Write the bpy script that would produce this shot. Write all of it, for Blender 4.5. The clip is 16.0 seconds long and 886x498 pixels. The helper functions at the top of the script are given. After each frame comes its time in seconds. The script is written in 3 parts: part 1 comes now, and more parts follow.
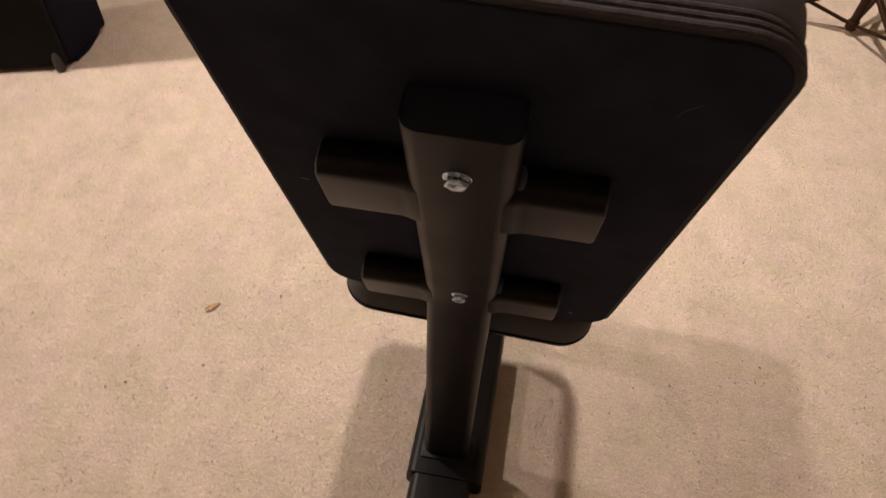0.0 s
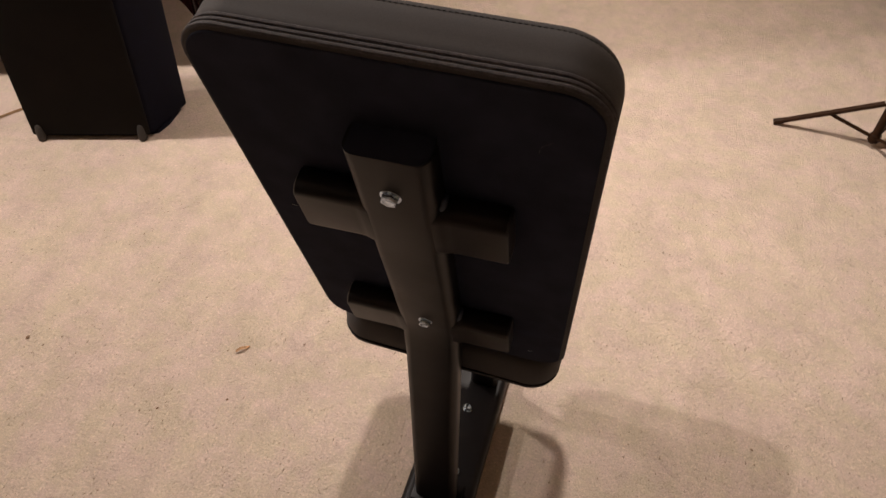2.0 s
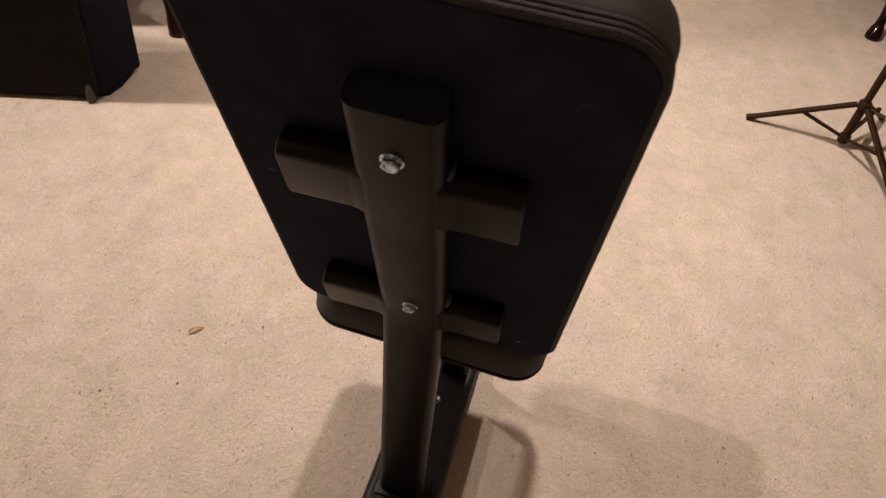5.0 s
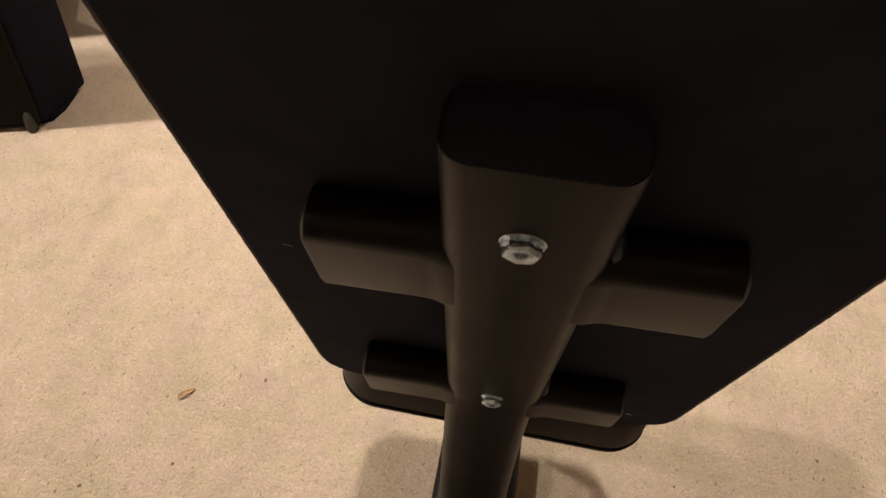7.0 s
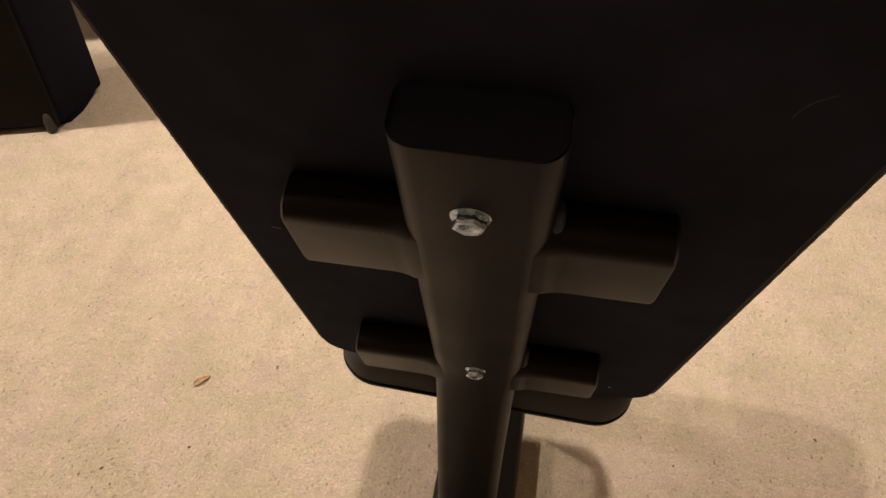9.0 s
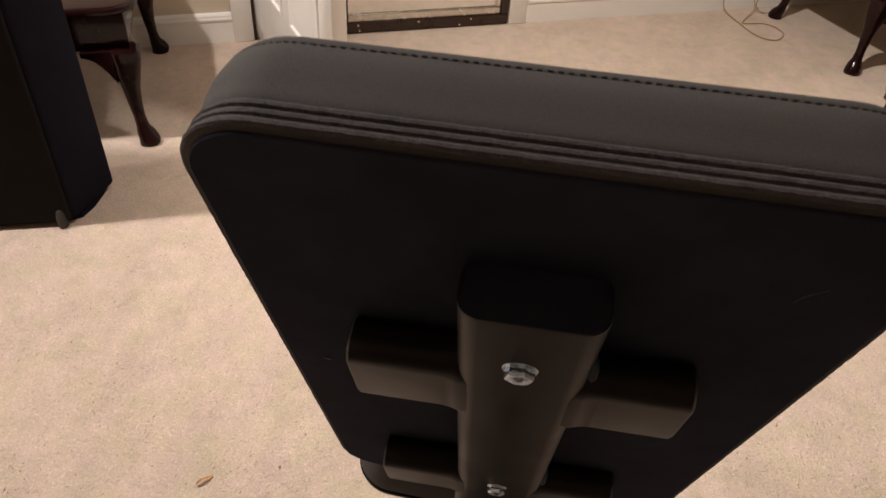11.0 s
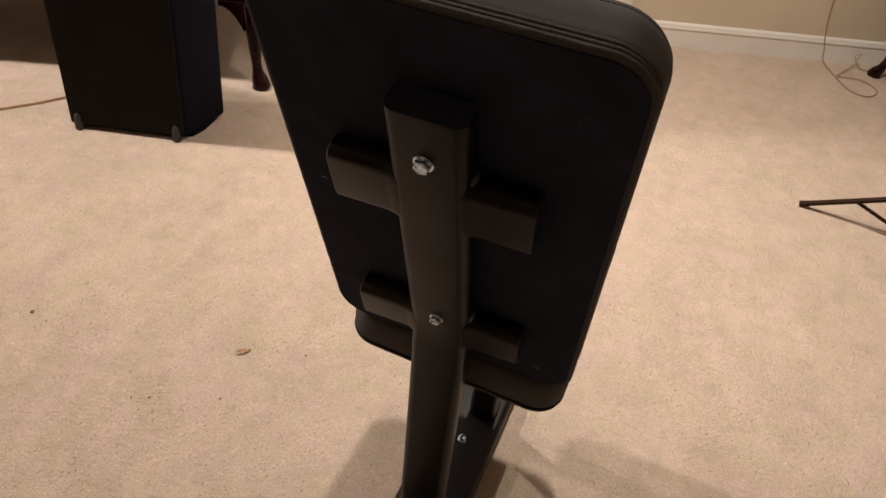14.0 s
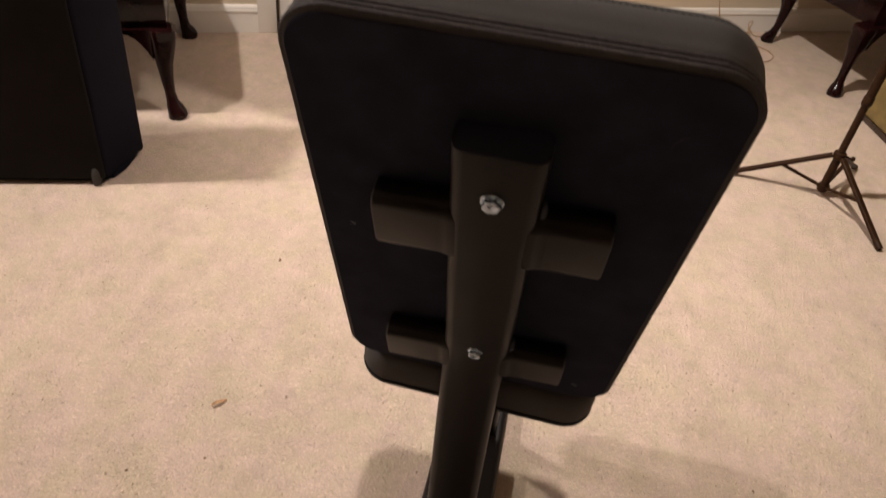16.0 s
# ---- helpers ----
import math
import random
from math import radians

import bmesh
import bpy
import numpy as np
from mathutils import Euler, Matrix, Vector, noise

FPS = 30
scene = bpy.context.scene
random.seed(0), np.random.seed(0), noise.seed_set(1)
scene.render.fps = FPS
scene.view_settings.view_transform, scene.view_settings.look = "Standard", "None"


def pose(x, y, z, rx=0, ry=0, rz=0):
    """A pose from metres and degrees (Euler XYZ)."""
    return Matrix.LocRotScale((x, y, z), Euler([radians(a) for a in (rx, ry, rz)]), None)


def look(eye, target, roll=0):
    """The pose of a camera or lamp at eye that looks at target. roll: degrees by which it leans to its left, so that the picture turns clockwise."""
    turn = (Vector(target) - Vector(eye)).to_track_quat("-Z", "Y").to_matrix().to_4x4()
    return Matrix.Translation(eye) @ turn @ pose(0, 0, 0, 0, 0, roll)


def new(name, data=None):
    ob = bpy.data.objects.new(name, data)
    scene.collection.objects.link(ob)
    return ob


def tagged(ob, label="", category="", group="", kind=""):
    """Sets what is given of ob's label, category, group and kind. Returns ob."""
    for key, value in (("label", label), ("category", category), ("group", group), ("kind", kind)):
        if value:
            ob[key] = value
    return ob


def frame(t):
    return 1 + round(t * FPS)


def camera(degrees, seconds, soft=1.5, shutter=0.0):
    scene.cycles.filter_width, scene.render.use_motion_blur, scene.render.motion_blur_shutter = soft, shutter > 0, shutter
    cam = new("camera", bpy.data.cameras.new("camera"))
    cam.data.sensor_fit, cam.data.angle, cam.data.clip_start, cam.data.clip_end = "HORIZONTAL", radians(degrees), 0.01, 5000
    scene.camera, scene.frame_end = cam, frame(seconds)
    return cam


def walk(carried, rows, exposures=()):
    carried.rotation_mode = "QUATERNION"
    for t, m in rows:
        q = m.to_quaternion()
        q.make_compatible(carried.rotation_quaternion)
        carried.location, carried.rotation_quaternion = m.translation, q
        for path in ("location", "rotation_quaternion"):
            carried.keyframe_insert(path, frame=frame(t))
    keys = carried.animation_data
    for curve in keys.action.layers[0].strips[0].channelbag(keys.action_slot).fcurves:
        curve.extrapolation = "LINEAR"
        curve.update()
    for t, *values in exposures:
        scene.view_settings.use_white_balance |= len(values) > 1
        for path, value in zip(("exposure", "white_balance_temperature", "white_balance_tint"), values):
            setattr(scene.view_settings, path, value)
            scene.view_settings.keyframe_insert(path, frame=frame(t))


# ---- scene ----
cam = camera(63.8, 16.0, 1.5, 0.5)
PATH = [
    (0, (0.035, -0.021, 1.244), (-0.088, 1.219, -0.32), 5.3),
    (0.5, (0.049, -0.057, 1.266), (-0.107, 1.259, -0.232), 1.3),
    (1, (0.083, -0.084, 1.271), (-0.082, 1.281, -0.181), 2.4),
    (1.5, (0.136, -0.117, 1.293), (-0.147, 1.259, -0.13), 2.0),
    (2, (0.165, -0.141, 1.305), (-0.18, 1.258, -0.083), 3.3),
    (2.5, (0.173, -0.147, 1.307), (-0.197, 1.267, -0.058), 3.8),
    (3, (0.174, -0.154, 1.303), (-0.199, 1.246, -0.077), 4.1),
    (3.2, (0.169, -0.147, 1.291), (-0.197, 1.244, -0.099), 4.3),
    (5.3, (0.085, -0.077, 1.215), (-0.106, 1.33, -0.195), 9.2),
    (5.5, (0.03, -0.001, 1.18), (-0.122, 1.389, -0.25), 7.6),
    (6, (-0.037, 0.075, 1.104), (-0.164, 1.44, -0.353), 8.9),
    (6.5, (-0.025, 0.092, 1.107), (-0.152, 1.461, -0.346), 6.4),
    (7, (-0.004, 0.091, 1.121), (-0.139, 1.472, -0.318), 5.1),
    (7.5, (0.014, 0.074, 1.14), (-0.153, 1.44, -0.311), 3.4),
    (8, (0.024, 0.07, 1.144), (-0.148, 1.445, -0.298), 3.2),
    (8.2, (0.029, 0.072, 1.144), (-0.15, 1.431, -0.313), 2.5),
    (10.3, (0.009, 0.04, 1.151), (-0.178, 1.465, -0.24), 3.8),
    (10.5, (-0.006, 0.049, 1.162), (-0.161, 1.521, -0.184), 4.9),
    (11, (-0.009, 0.039, 1.208), (-0.183, 1.568, -0.07), 4.4),
    (11.5, (0.001, 0.034, 1.216), (-0.129, 1.58, -0.046), 4.9),
    (11.8, (0.009, 0.02, 1.221), (-0.112, 1.557, -0.053), 6.0),
    (12, (0.01, 0.004, 1.226), (-0.145, 1.529, -0.059), 5.0),
    (12.5, (0.029, -0.051, 1.218), (-0.238, 1.438, -0.089), 5.2),
    (13, (0.117, -0.111, 1.229), (-0.249, 1.402, -0.027), 9.3),
    (13.5, (0.16, -0.14, 1.24), (-0.235, 1.36, -0.022), 8.6),
    (14, (0.174, -0.185, 1.244), (-0.247, 1.306, -0.021), 9.4),
    (14.2, (0.167, -0.185, 1.24), (-0.262, 1.311, -0.016), 9.5),
    (14.5, (0.157, -0.187, 1.233), (-0.248, 1.301, -0.04), 10.0),
    (15, (0.106, -0.17, 1.228), (-0.191, 1.344, -0.046), 10.2),
    (15.5, (0.054, -0.172, 1.212), (-0.123, 1.353, -0.069), 8.2),
    (15.6, (0.047, -0.174, 1.208), (-0.116, 1.352, -0.075), 8.1),
    (16, (0.028, -0.166, 1.231), (-0.151, 1.39, -0.012), 7.6),
]
EXPOSURES = [(0, -0.04, 6500, 11), (1, -0.08, 6450, 10), (2, -0.22, 6350, 12), (3.2, -0.28, 6350, 12), (5.5, -0.05, 6350, 11), (6.5, -0.03, 6550, 3), (7.5, -0.03, 7000, 4), (8, -0.03, 7000, 4), (10.5, -0.03, 6850, 4), (11, -0.03, 6200, 9),
             (12, -0.05, 6200, 13), (12.6, -0.08, 6250, 13), (13, -0.10, 6400, 11), (13.5, -0.14, 6500, 9), (15, -0.18, 6550, 10), (16, -0.08, 6450, 11)]
walk(cam, [(t, look(eye, target, roll)) for t, eye, target, roll in PATH], EXPOSURES)

# ---- light ----
world = bpy.data.worlds.new("world")
scene.world = world
world.use_nodes = True
world.node_tree.nodes["Background"].inputs[0].default_value = (1.0, 0.85, 0.7, 1)
world.node_tree.nodes["Background"].inputs[1].default_value = 0.02


def track_head(place, target, watts, colour, cone=0):
    """A lamp of the ceiling track; with a cone it shines as a soft spot at its target."""
    data = bpy.data.lights.new("track_lamp", "SPOT" if cone else "POINT")
    data.energy, data.shadow_soft_size, data.color = watts, 0.045, colour
    if cone:
        data.spot_size, data.spot_blend = radians(cone), 1.0
    ob = new("track_lamp", data)
    ob.matrix_basis = look(place, target)
    return ob


# three heads of a ceiling track that runs about parallel to the far wall
track_head((-1.68, 1.13, 2.36), (-1.40, 1.35, 0), 172, (1.0, 0.888, 0.795), 152)
track_head((-2.75, 0.66, 2.36), (-1.30, 1.20, 0), 126, (1.0, 0.888, 0.795), 152)
track_head((-0.06, 1.72, 2.36), (0.98, 1.92, 0), 250, (1.0, 0.885, 0.775), 126)

# ---- materials ----


def material(name, colour, rough=0.6, metal=0.0, spec=0.5, vary=0.15, scale=8.0, fine=120.0, bump=0.15, depth=0.002, fine_vary=0.0):
    """A surface with stains at one size and grain at another."""
    m = bpy.data.materials.new(name)
    m.use_nodes = True
    nt = m.node_tree
    b = nt.nodes["Principled BSDF"]
    b.inputs["Roughness"].default_value, b.inputs["Metallic"].default_value = rough, metal
    b.inputs["Specular IOR Level"].default_value = spec
    co = nt.nodes.new("ShaderNodeTexCoord")
    n1, n2 = nt.nodes.new("ShaderNodeTexNoise"), nt.nodes.new("ShaderNodeTexNoise")
    n1.inputs["Scale"].default_value, n1.inputs["Detail"].default_value = scale, 5
    n2.inputs["Scale"].default_value, n2.inputs["Detail"].default_value = fine, 3
    for n in (n1, n2):
        nt.links.new(co.outputs["Object"], n.inputs["Vector"])
    ramp = nt.nodes.new("ShaderNodeMapRange")
    ramp.inputs["From Min"].default_value, ramp.inputs["From Max"].default_value = 0.3, 0.7
    ramp.inputs["To Min"].default_value, ramp.inputs["To Max"].default_value = 1 - vary, 1 + vary
    nt.links.new(n1.outputs["Fac"], ramp.inputs["Value"])
    r2 = nt.nodes.new("ShaderNodeMapRange")
    r2.inputs["From Min"].default_value, r2.inputs["From Max"].default_value = 0.3, 0.7
    r2.inputs["To Min"].default_value, r2.inputs["To Max"].default_value = 1 - fine_vary, 1 + fine_vary
    nt.links.new(n2.outputs["Fac"], r2.inputs["Value"])
    mul = nt.nodes.new("ShaderNodeMath")
    mul.operation = "MULTIPLY"
    nt.links.new(ramp.outputs[0], mul.inputs[0])
    nt.links.new(r2.outputs[0], mul.inputs[1])
    mix = nt.nodes.new("ShaderNodeVectorMath")
    mix.operation = "SCALE"
    mix.inputs[0].default_value = colour
    nt.links.new(mul.outputs[0], mix.inputs["Scale"])
    nt.links.new(mix.outputs[0], b.inputs["Base Color"])
    rr = nt.nodes.new("ShaderNodeMapRange")
    rr.inputs["To Min"].default_value, rr.inputs["To Max"].default_value = max(0.02, rough - 0.1), min(1, rough + 0.1)
    nt.links.new(n1.outputs["Fac"], rr.inputs["Value"])
    nt.links.new(rr.outputs[0], b.inputs["Roughness"])
    bp = nt.nodes.new("ShaderNodeBump")
    bp.inputs["Strength"].default_value, bp.inputs["Distance"].default_value = bump, depth
    nt.links.new(n2.outputs["Fac"], bp.inputs["Height"])
    nt.links.new(bp.outputs[0], b.inputs["Normal"])
    return m


def carpet_material():
    m = bpy.data.materials.new("beige_carpet")
    m.use_nodes = True
    nt = m.node_tree
    b = nt.nodes["Principled BSDF"]
    b.inputs["Roughness"].default_value = 0.95
    b.inputs["Specular IOR Level"].default_value = 0.1
    b.inputs["Sheen Weight"].default_value = 0.15
    co = nt.nodes.new("ShaderNodeTexCoord")

    def noise_node(scale, detail, rough=0.6, stretch=None):
        n = nt.nodes.new("ShaderNodeTexNoise")
        n.inputs["Scale"].default_value, n.inputs["Detail"].default_value, n.inputs["Roughness"].default_value = scale, detail, rough
        if stretch:
            mp = nt.nodes.new("ShaderNodeMapping")
            mp.inputs["Scale"].default_value = stretch
            mp.inputs["Rotation"].default_value = (0, 0, 0.35)
            nt.links.new(co.outputs["Object"], mp.inputs["Vector"])
            nt.links.new(mp.outputs[0], n.inputs["Vector"])
        else:
            nt.links.new(co.outputs["Object"], n.inputs["Vector"])
        return n

    def ramp_node(source, a, b_, lo, hi):
        r = nt.nodes.new("ShaderNodeMapRange")
        for k, v in zip(("From Min", "From Max", "To Min", "To Max"), (a, b_, lo, hi)):
            r.inputs[k].default_value = v
        nt.links.new(source, r.inputs["Value"])
        return r.outputs[0]

    def times(p, q):
        k = nt.nodes.new("ShaderNodeMath")
        k.operation = "MULTIPLY"
        nt.links.new(p, k.inputs[0])
        nt.links.new(q, k.inputs[1])
        return k.outputs[0]

    blot, wide, tuft = noise_node(24, 6, 0.72), noise_node(2.2, 4), noise_node(240, 4, 0.8)
    tone = noise_node(11, 5, 0.7)
    nub, tread = noise_node(85, 4, 0.7), noise_node(9, 4, 0.65, (1.0, 0.45, 1))
    pit, patch = noise_node(120, 4, 0.65, (1.45, 0.62, 1)), noise_node(7, 3, 0.6)
    stain, fleck = noise_node(10, 6, 0.75), noise_node(120, 2, 0.5)
    wear = ramp_node(wide.outputs["Fac"], 0.35, 0.65, 0.97, 1.03)
    mottle = times(ramp_node(blot.outputs["Fac"], 0.36, 0.64, 0.945, 1.05), ramp_node(stain.outputs["Fac"], 0.33, 0.50, 0.915, 1.025))
    mottle = times(mottle, ramp_node(tread.outputs["Fac"], 0.40, 0.58, 0.955, 1.035))
    grain = ramp_node(tuft.outputs["Fac"], 0.3, 0.7, 0.80, 1.17)
    mottle = times(mottle, ramp_node(fleck.outputs["Fac"], 0.56, 0.70, 1.0, 1.12))
    holes = ramp_node(pit.outputs["Fac"], 0.312, 0.375, 1.0, 0.0)
    deep = times(holes, ramp_node(patch.outputs["Fac"], 0.40, 0.60, 0.15, 1.0))
    gaps = times(ramp_node(deep, 0.0, 1.0, 1.0, 0.42), ramp_node(nub.outputs["Fac"], 0.30, 0.44, 0.915, 1.0))
    value = times(times(wear, mottle), times(grain, gaps))
    hue = nt.nodes.new("ShaderNodeMix")
    hue.data_type = "RGBA"
    hue.inputs[6].default_value, hue.inputs[7].default_value = (0.600, 0.490, 0.372, 1), (0.640, 0.494, 0.420, 1)
    nt.links.new(ramp_node(tone.outputs["Fac"], 0.40, 0.60, 0, 1), hue.inputs[0])
    sc = nt.nodes.new("ShaderNodeVectorMath")
    sc.operation = "SCALE"
    tint = nt.nodes.new("ShaderNodeMix")
    tint.data_type = "RGBA"
    nt.links.new(deep, tint.inputs[0])
    nt.links.new(hue.outputs[2], tint.inputs[6])
    tint.inputs[7].default_value = (0.52, 0.33, 0.20, 1)
    nt.links.new(tint.outputs[2], sc.inputs[0])
    nt.links.new(value, sc.inputs["Scale"])
    nt.links.new(sc.outputs[0], b.inputs["Base Color"])
    b1, b2 = nt.nodes.new("ShaderNodeBump"), nt.nodes.new("ShaderNodeBump")
    b1.inputs["Strength"].default_value, b1.inputs["Distance"].default_value = 0.8, 0.004
    b2.inputs["Strength"].default_value, b2.inputs["Distance"].default_value = 0.8, 0.004
    nt.links.new(gaps, b1.inputs["Height"])
    nt.links.new(tuft.outputs["Fac"], b2.inputs["Height"])
    b3 = nt.nodes.new("ShaderNodeBump")
    b3.inputs["Strength"].default_value, b3.inputs["Distance"].default_value = 0.65, 0.0065
    nt.links.new(nub.outputs["Fac"], b3.inputs["Height"])
    nt.links.new(b1.outputs[0], b2.inputs["Normal"])
    nt.links.new(b2.outputs[0], b3.inputs["Normal"])
    nt.links.new(b3.outputs[0], b.inputs["Normal"])
    return m


CARPET = carpet_material()
VINYL = material("black_vinyl", (0.067, 0.0625, 0.0635), 0.76, spec=0.32, vary=0.10, scale=12, fine=1300, bump=0.45, depth=0.0006, fine_vary=0.14)
BACKING = material("black_backing_cloth", (0.0255, 0.0285, 0.0460), 0.92, spec=0.10, vary=0.25, scale=25, fine=1500, bump=0.3, depth=0.0004)
CAP = material("black_plastic_cap", (0.0240, 0.0268, 0.0420), 0.92, spec=0.08, vary=0.1, scale=40, fine=900)
THREAD = material("black_thread", (0.010, 0.010, 0.010), 0.8, spec=0.2, vary=0.1, scale=50, fine=1500)
STEEL = material("black_powder_coat", (0.0066, 0.0050, 0.0051), 0.42, spec=0.25, vary=0.15, scale=20, fine=700, bump=0.12, depth=0.0004)
CRINKLE = material("crinkled_black_vinyl", (0.068, 0.061, 0.066), 0.70, spec=0.32, vary=0.25, scale=160, fine=600, bump=0.8, depth=0.0007, fine_vary=0.2)
CHROME = material("zinc_plated_steel", (0.62, 0.75, 0.93), 0.11, metal=1.0, vary=0.35, scale=260, fine=420, bump=0.5, depth=0.0008)
RUBBER = material("grey_rubber", (0.030, 0.026, 0.023), 0.6, vary=0.2, scale=60, fine=500)
BOXBLACK = material("black_cabinet_cover", (0.0060, 0.0060, 0.0125), 0.85, spec=0.1, vary=0.25, scale=18, fine=600, bump=0.35, depth=0.0008)
GRILLE = material("black_grille_cloth", (0.0125, 0.0110, 0.0105), 0.9, spec=0.08, vary=0.2, scale=10, fine=900, bump=0.3, depth=0.0006)
STAND = material("dark_brown_metal", (0.025, 0.0105, 0.0042), 0.45, spec=0.12, vary=0.3, scale=30, fine=300)
CHERRY = material("dark_cherry_lacquer", (0.013, 0.0036, 0.0037), 0.12, spec=0.22, vary=0.35, scale=14, fine=90, bump=0.04, depth=0.001)
WHITE = material("white_gloss_paint", (0.82, 0.785, 0.74), 0.32, vary=0.04, scale=5, fine=60, bump=0.06, depth=0.001)
WALL = material("tan_wall_paint", (0.62, 0.53, 0.41), 0.75, spec=0.3, vary=0.05, scale=3, fine=140, bump=0.12, depth=0.001)
CEIL = material("white_ceiling_paint", (0.84, 0.82, 0.78), 0.9, spec=0.2, vary=0.04, scale=3, fine=90, bump=0.2)
BRONZE = material("dark_walnut_frame", (0.028, 0.014, 0.009), 0.3, vary=0.3, scale=25, fine=120)
SILVER = material("silver_bevel", (0.72, 0.68, 0.62), 0.25, metal=0.9, vary=0.15, scale=40, fine=200)
MIRROR = material("mirror_glass", (0.9, 0.9, 0.88), 0.03, metal=1.0, vary=0.01, scale=3, fine=10, bump=0.0)
WIRE = material("gold_clear_wire", (0.36, 0.22, 0.11), 0.35, vary=0.2, scale=60, fine=300)
OLIVE = material("olive_upholstery", (0.20, 0.145, 0.058), 0.9, spec=0.2, vary=0.2, scale=20, fine=400, bump=0.4, depth=0.001)
LEAF = material("dry_leaf", (0.58, 0.36, 0.20), 0.8, vary=0.4, scale=120, fine=500, bump=0.4)
FIBRE = material("grey_lint", (0.22, 0.21, 0.20), 0.9, vary=0.1)
CRUMB = material("brown_crumb", (0.20, 0.12, 0.07), 0.9, vary=0.4, scale=200, fine=900)

# ---- mesh helpers ----


def thing(name, place, label, category, turn=0.0, group="", kind=""):
    ob = new(name)
    ob.empty_display_size = 0.05
    ob.matrix_basis = pose(*place, 0, 0, turn)
    return tagged(ob, label, category, group, kind)


def part(name, bm, mat, parent=None, label="", smooth=True):
    me = bpy.data.meshes.new(name)
    bmesh.ops.recalc_face_normals(bm, faces=bm.faces)
    bm.to_mesh(me)
    bm.free()
    me.materials.append(mat)
    if smooth:
        me.shade_smooth()
        me.set_sharp_from_angle(angle=radians(38))
    ob = new(name, me)
    if parent:
        ob.parent = parent
    if label:
        ob["label"] = label
    return ob


def rounded_outline(w, h, r, n=6):
    """A rounded rectangle round the origin, the points in order."""
    out = []
    for cx, cy, a0 in ((w / 2 - r, h / 2 - r, 0), (-w / 2 + r, h / 2 - r, 90), (-w / 2 + r, -h / 2 + r, 180), (w / 2 - r, -h / 2 + r, 270)):
        for i in range(n + 1):
            a = radians(a0 + 90 * i / n)
            out.append((cx + r * math.cos(a), cy + r * math.sin(a)))
    return out


def loft(bm, rings, close=True):
    """Skin between rings of equally many points; caps both ends."""
    vs = [[bm.verts.new(p) for p in ring] for ring in rings]
    for a, b in zip(vs, vs[1:]):
        k = len(a)
        for i in range(k):
            bm.faces.new((a[i], a[(i + 1) % k], b[(i + 1) % k], b[i]))
    if close:
        bm.faces.new(list(reversed(vs[0])))
        bm.faces.new(vs[-1])
    return bm


def box(x0, x1, y0, y1, z0, z1, bevel=0.0, segments=2, m=None, bm=None):
    own = bmesh.new()
    bmesh.ops.create_cube(own, size=1, matrix=Matrix.Translation(((x0 + x1) / 2, (y0 + y1) / 2, (z0 + z1) / 2)) @ Matrix.Diagonal((x1 - x0, y1 - y0, z1 - z0, 1)))
    if bevel:
        bmesh.ops.bevel(own, geom=own.edges[:], offset=bevel, segments=segments, profile=0.5, affect="EDGES")
    if m:
        own.transform(m)
    return own


def sweep(path, w, h, r, up=(0, 0, 1), n=4, ends=0.0):
    """A rounded-rectangle tube along a path; w across, h along up."""
    pts = [Vector(p) for p in path]
    out = rounded_outline(w, h, min(r, w / 2 - 1e-4, h / 2 - 1e-4), n)
    rings = []
    for i, p in enumerate(pts):
        t = (pts[min(i + 1, len(pts) - 1)] - pts[max(i - 1, 0)]).normalized()
        side = t.cross(Vector(up)).normalized()
        nor = side.cross(t).normalized()
        rings.append([p + side * a + nor * b for a, b in out])
    return loft(bmesh.new(), rings)


def rod(path, radius, n=10):
    """A round tube along a path; radius may be a list."""
    pts = [Vector(p) for p in path]
    rad = radius if isinstance(radius, (list, tuple)) else [radius] * len(pts)
    rings = []
    ref = Vector((0.31, 0.2, 0.93)).normalized()
    for i, p in enumerate(pts):
        t = (pts[min(i + 1, len(pts) - 1)] - pts[max(i - 1, 0)]).normalized()
        a = t.cross(ref).normalized() if abs(t.dot(ref)) < 0.98 else t.cross(Vector((1, 0, 0))).normalized()
        b = a.cross(t)
        rings.append([p + (a * math.cos(k * 2 * math.pi / n) + b * math.sin(k * 2 * math.pi / n)) * rad[i] for k in range(n)])
    return loft(bmesh.new(), rings)


def smooth_path(points, steps=8):
    """A Catmull-Rom curve through points."""
    p = [Vector(q) for q in points]
    p = [2 * p[0] - p[1], *p, 2 * p[-1] - p[-2]]
    out = []
    for i in range(1, len(p) - 2):
        a, b, c, d = p[i - 1:i + 3]
        for k in range(steps):
            t = k / steps
            out.append(0.5 * (2 * b + (c - a) * t + (2 * a - 5 * b + 4 * c - d) * t * t + (3 * b - a - 3 * c + d) * t ** 3))
    return out + [p[-2]]


def joined(*parts):
    """Several meshes in one."""
    out = bmesh.new()
    for one in parts:
        me = bpy.data.meshes.new("piece")
        one.to_mesh(me)
        one.free()
        out.from_mesh(me)
        bpy.data.meshes.remove(me)
    return out


def moved(bm, m):
    bm.transform(m)
    return bm


# ---- the room, along the far wall: u along it, v towards it ----
TURNED = 26.2
WALL_V = 2.82
ROOM = pose(0, 0, 0, 0, 0, TURNED)
# unseen south and east walls are set close in to bounce more light
U0, U1, V0 = -3.4, 4.4, -3.4


def setting(name, bm, mat, label, category, smooth=False):
    ob = part(name, moved(bm, ROOM), mat, None, label, smooth)
    return tagged(ob, label, category, kind="structure")


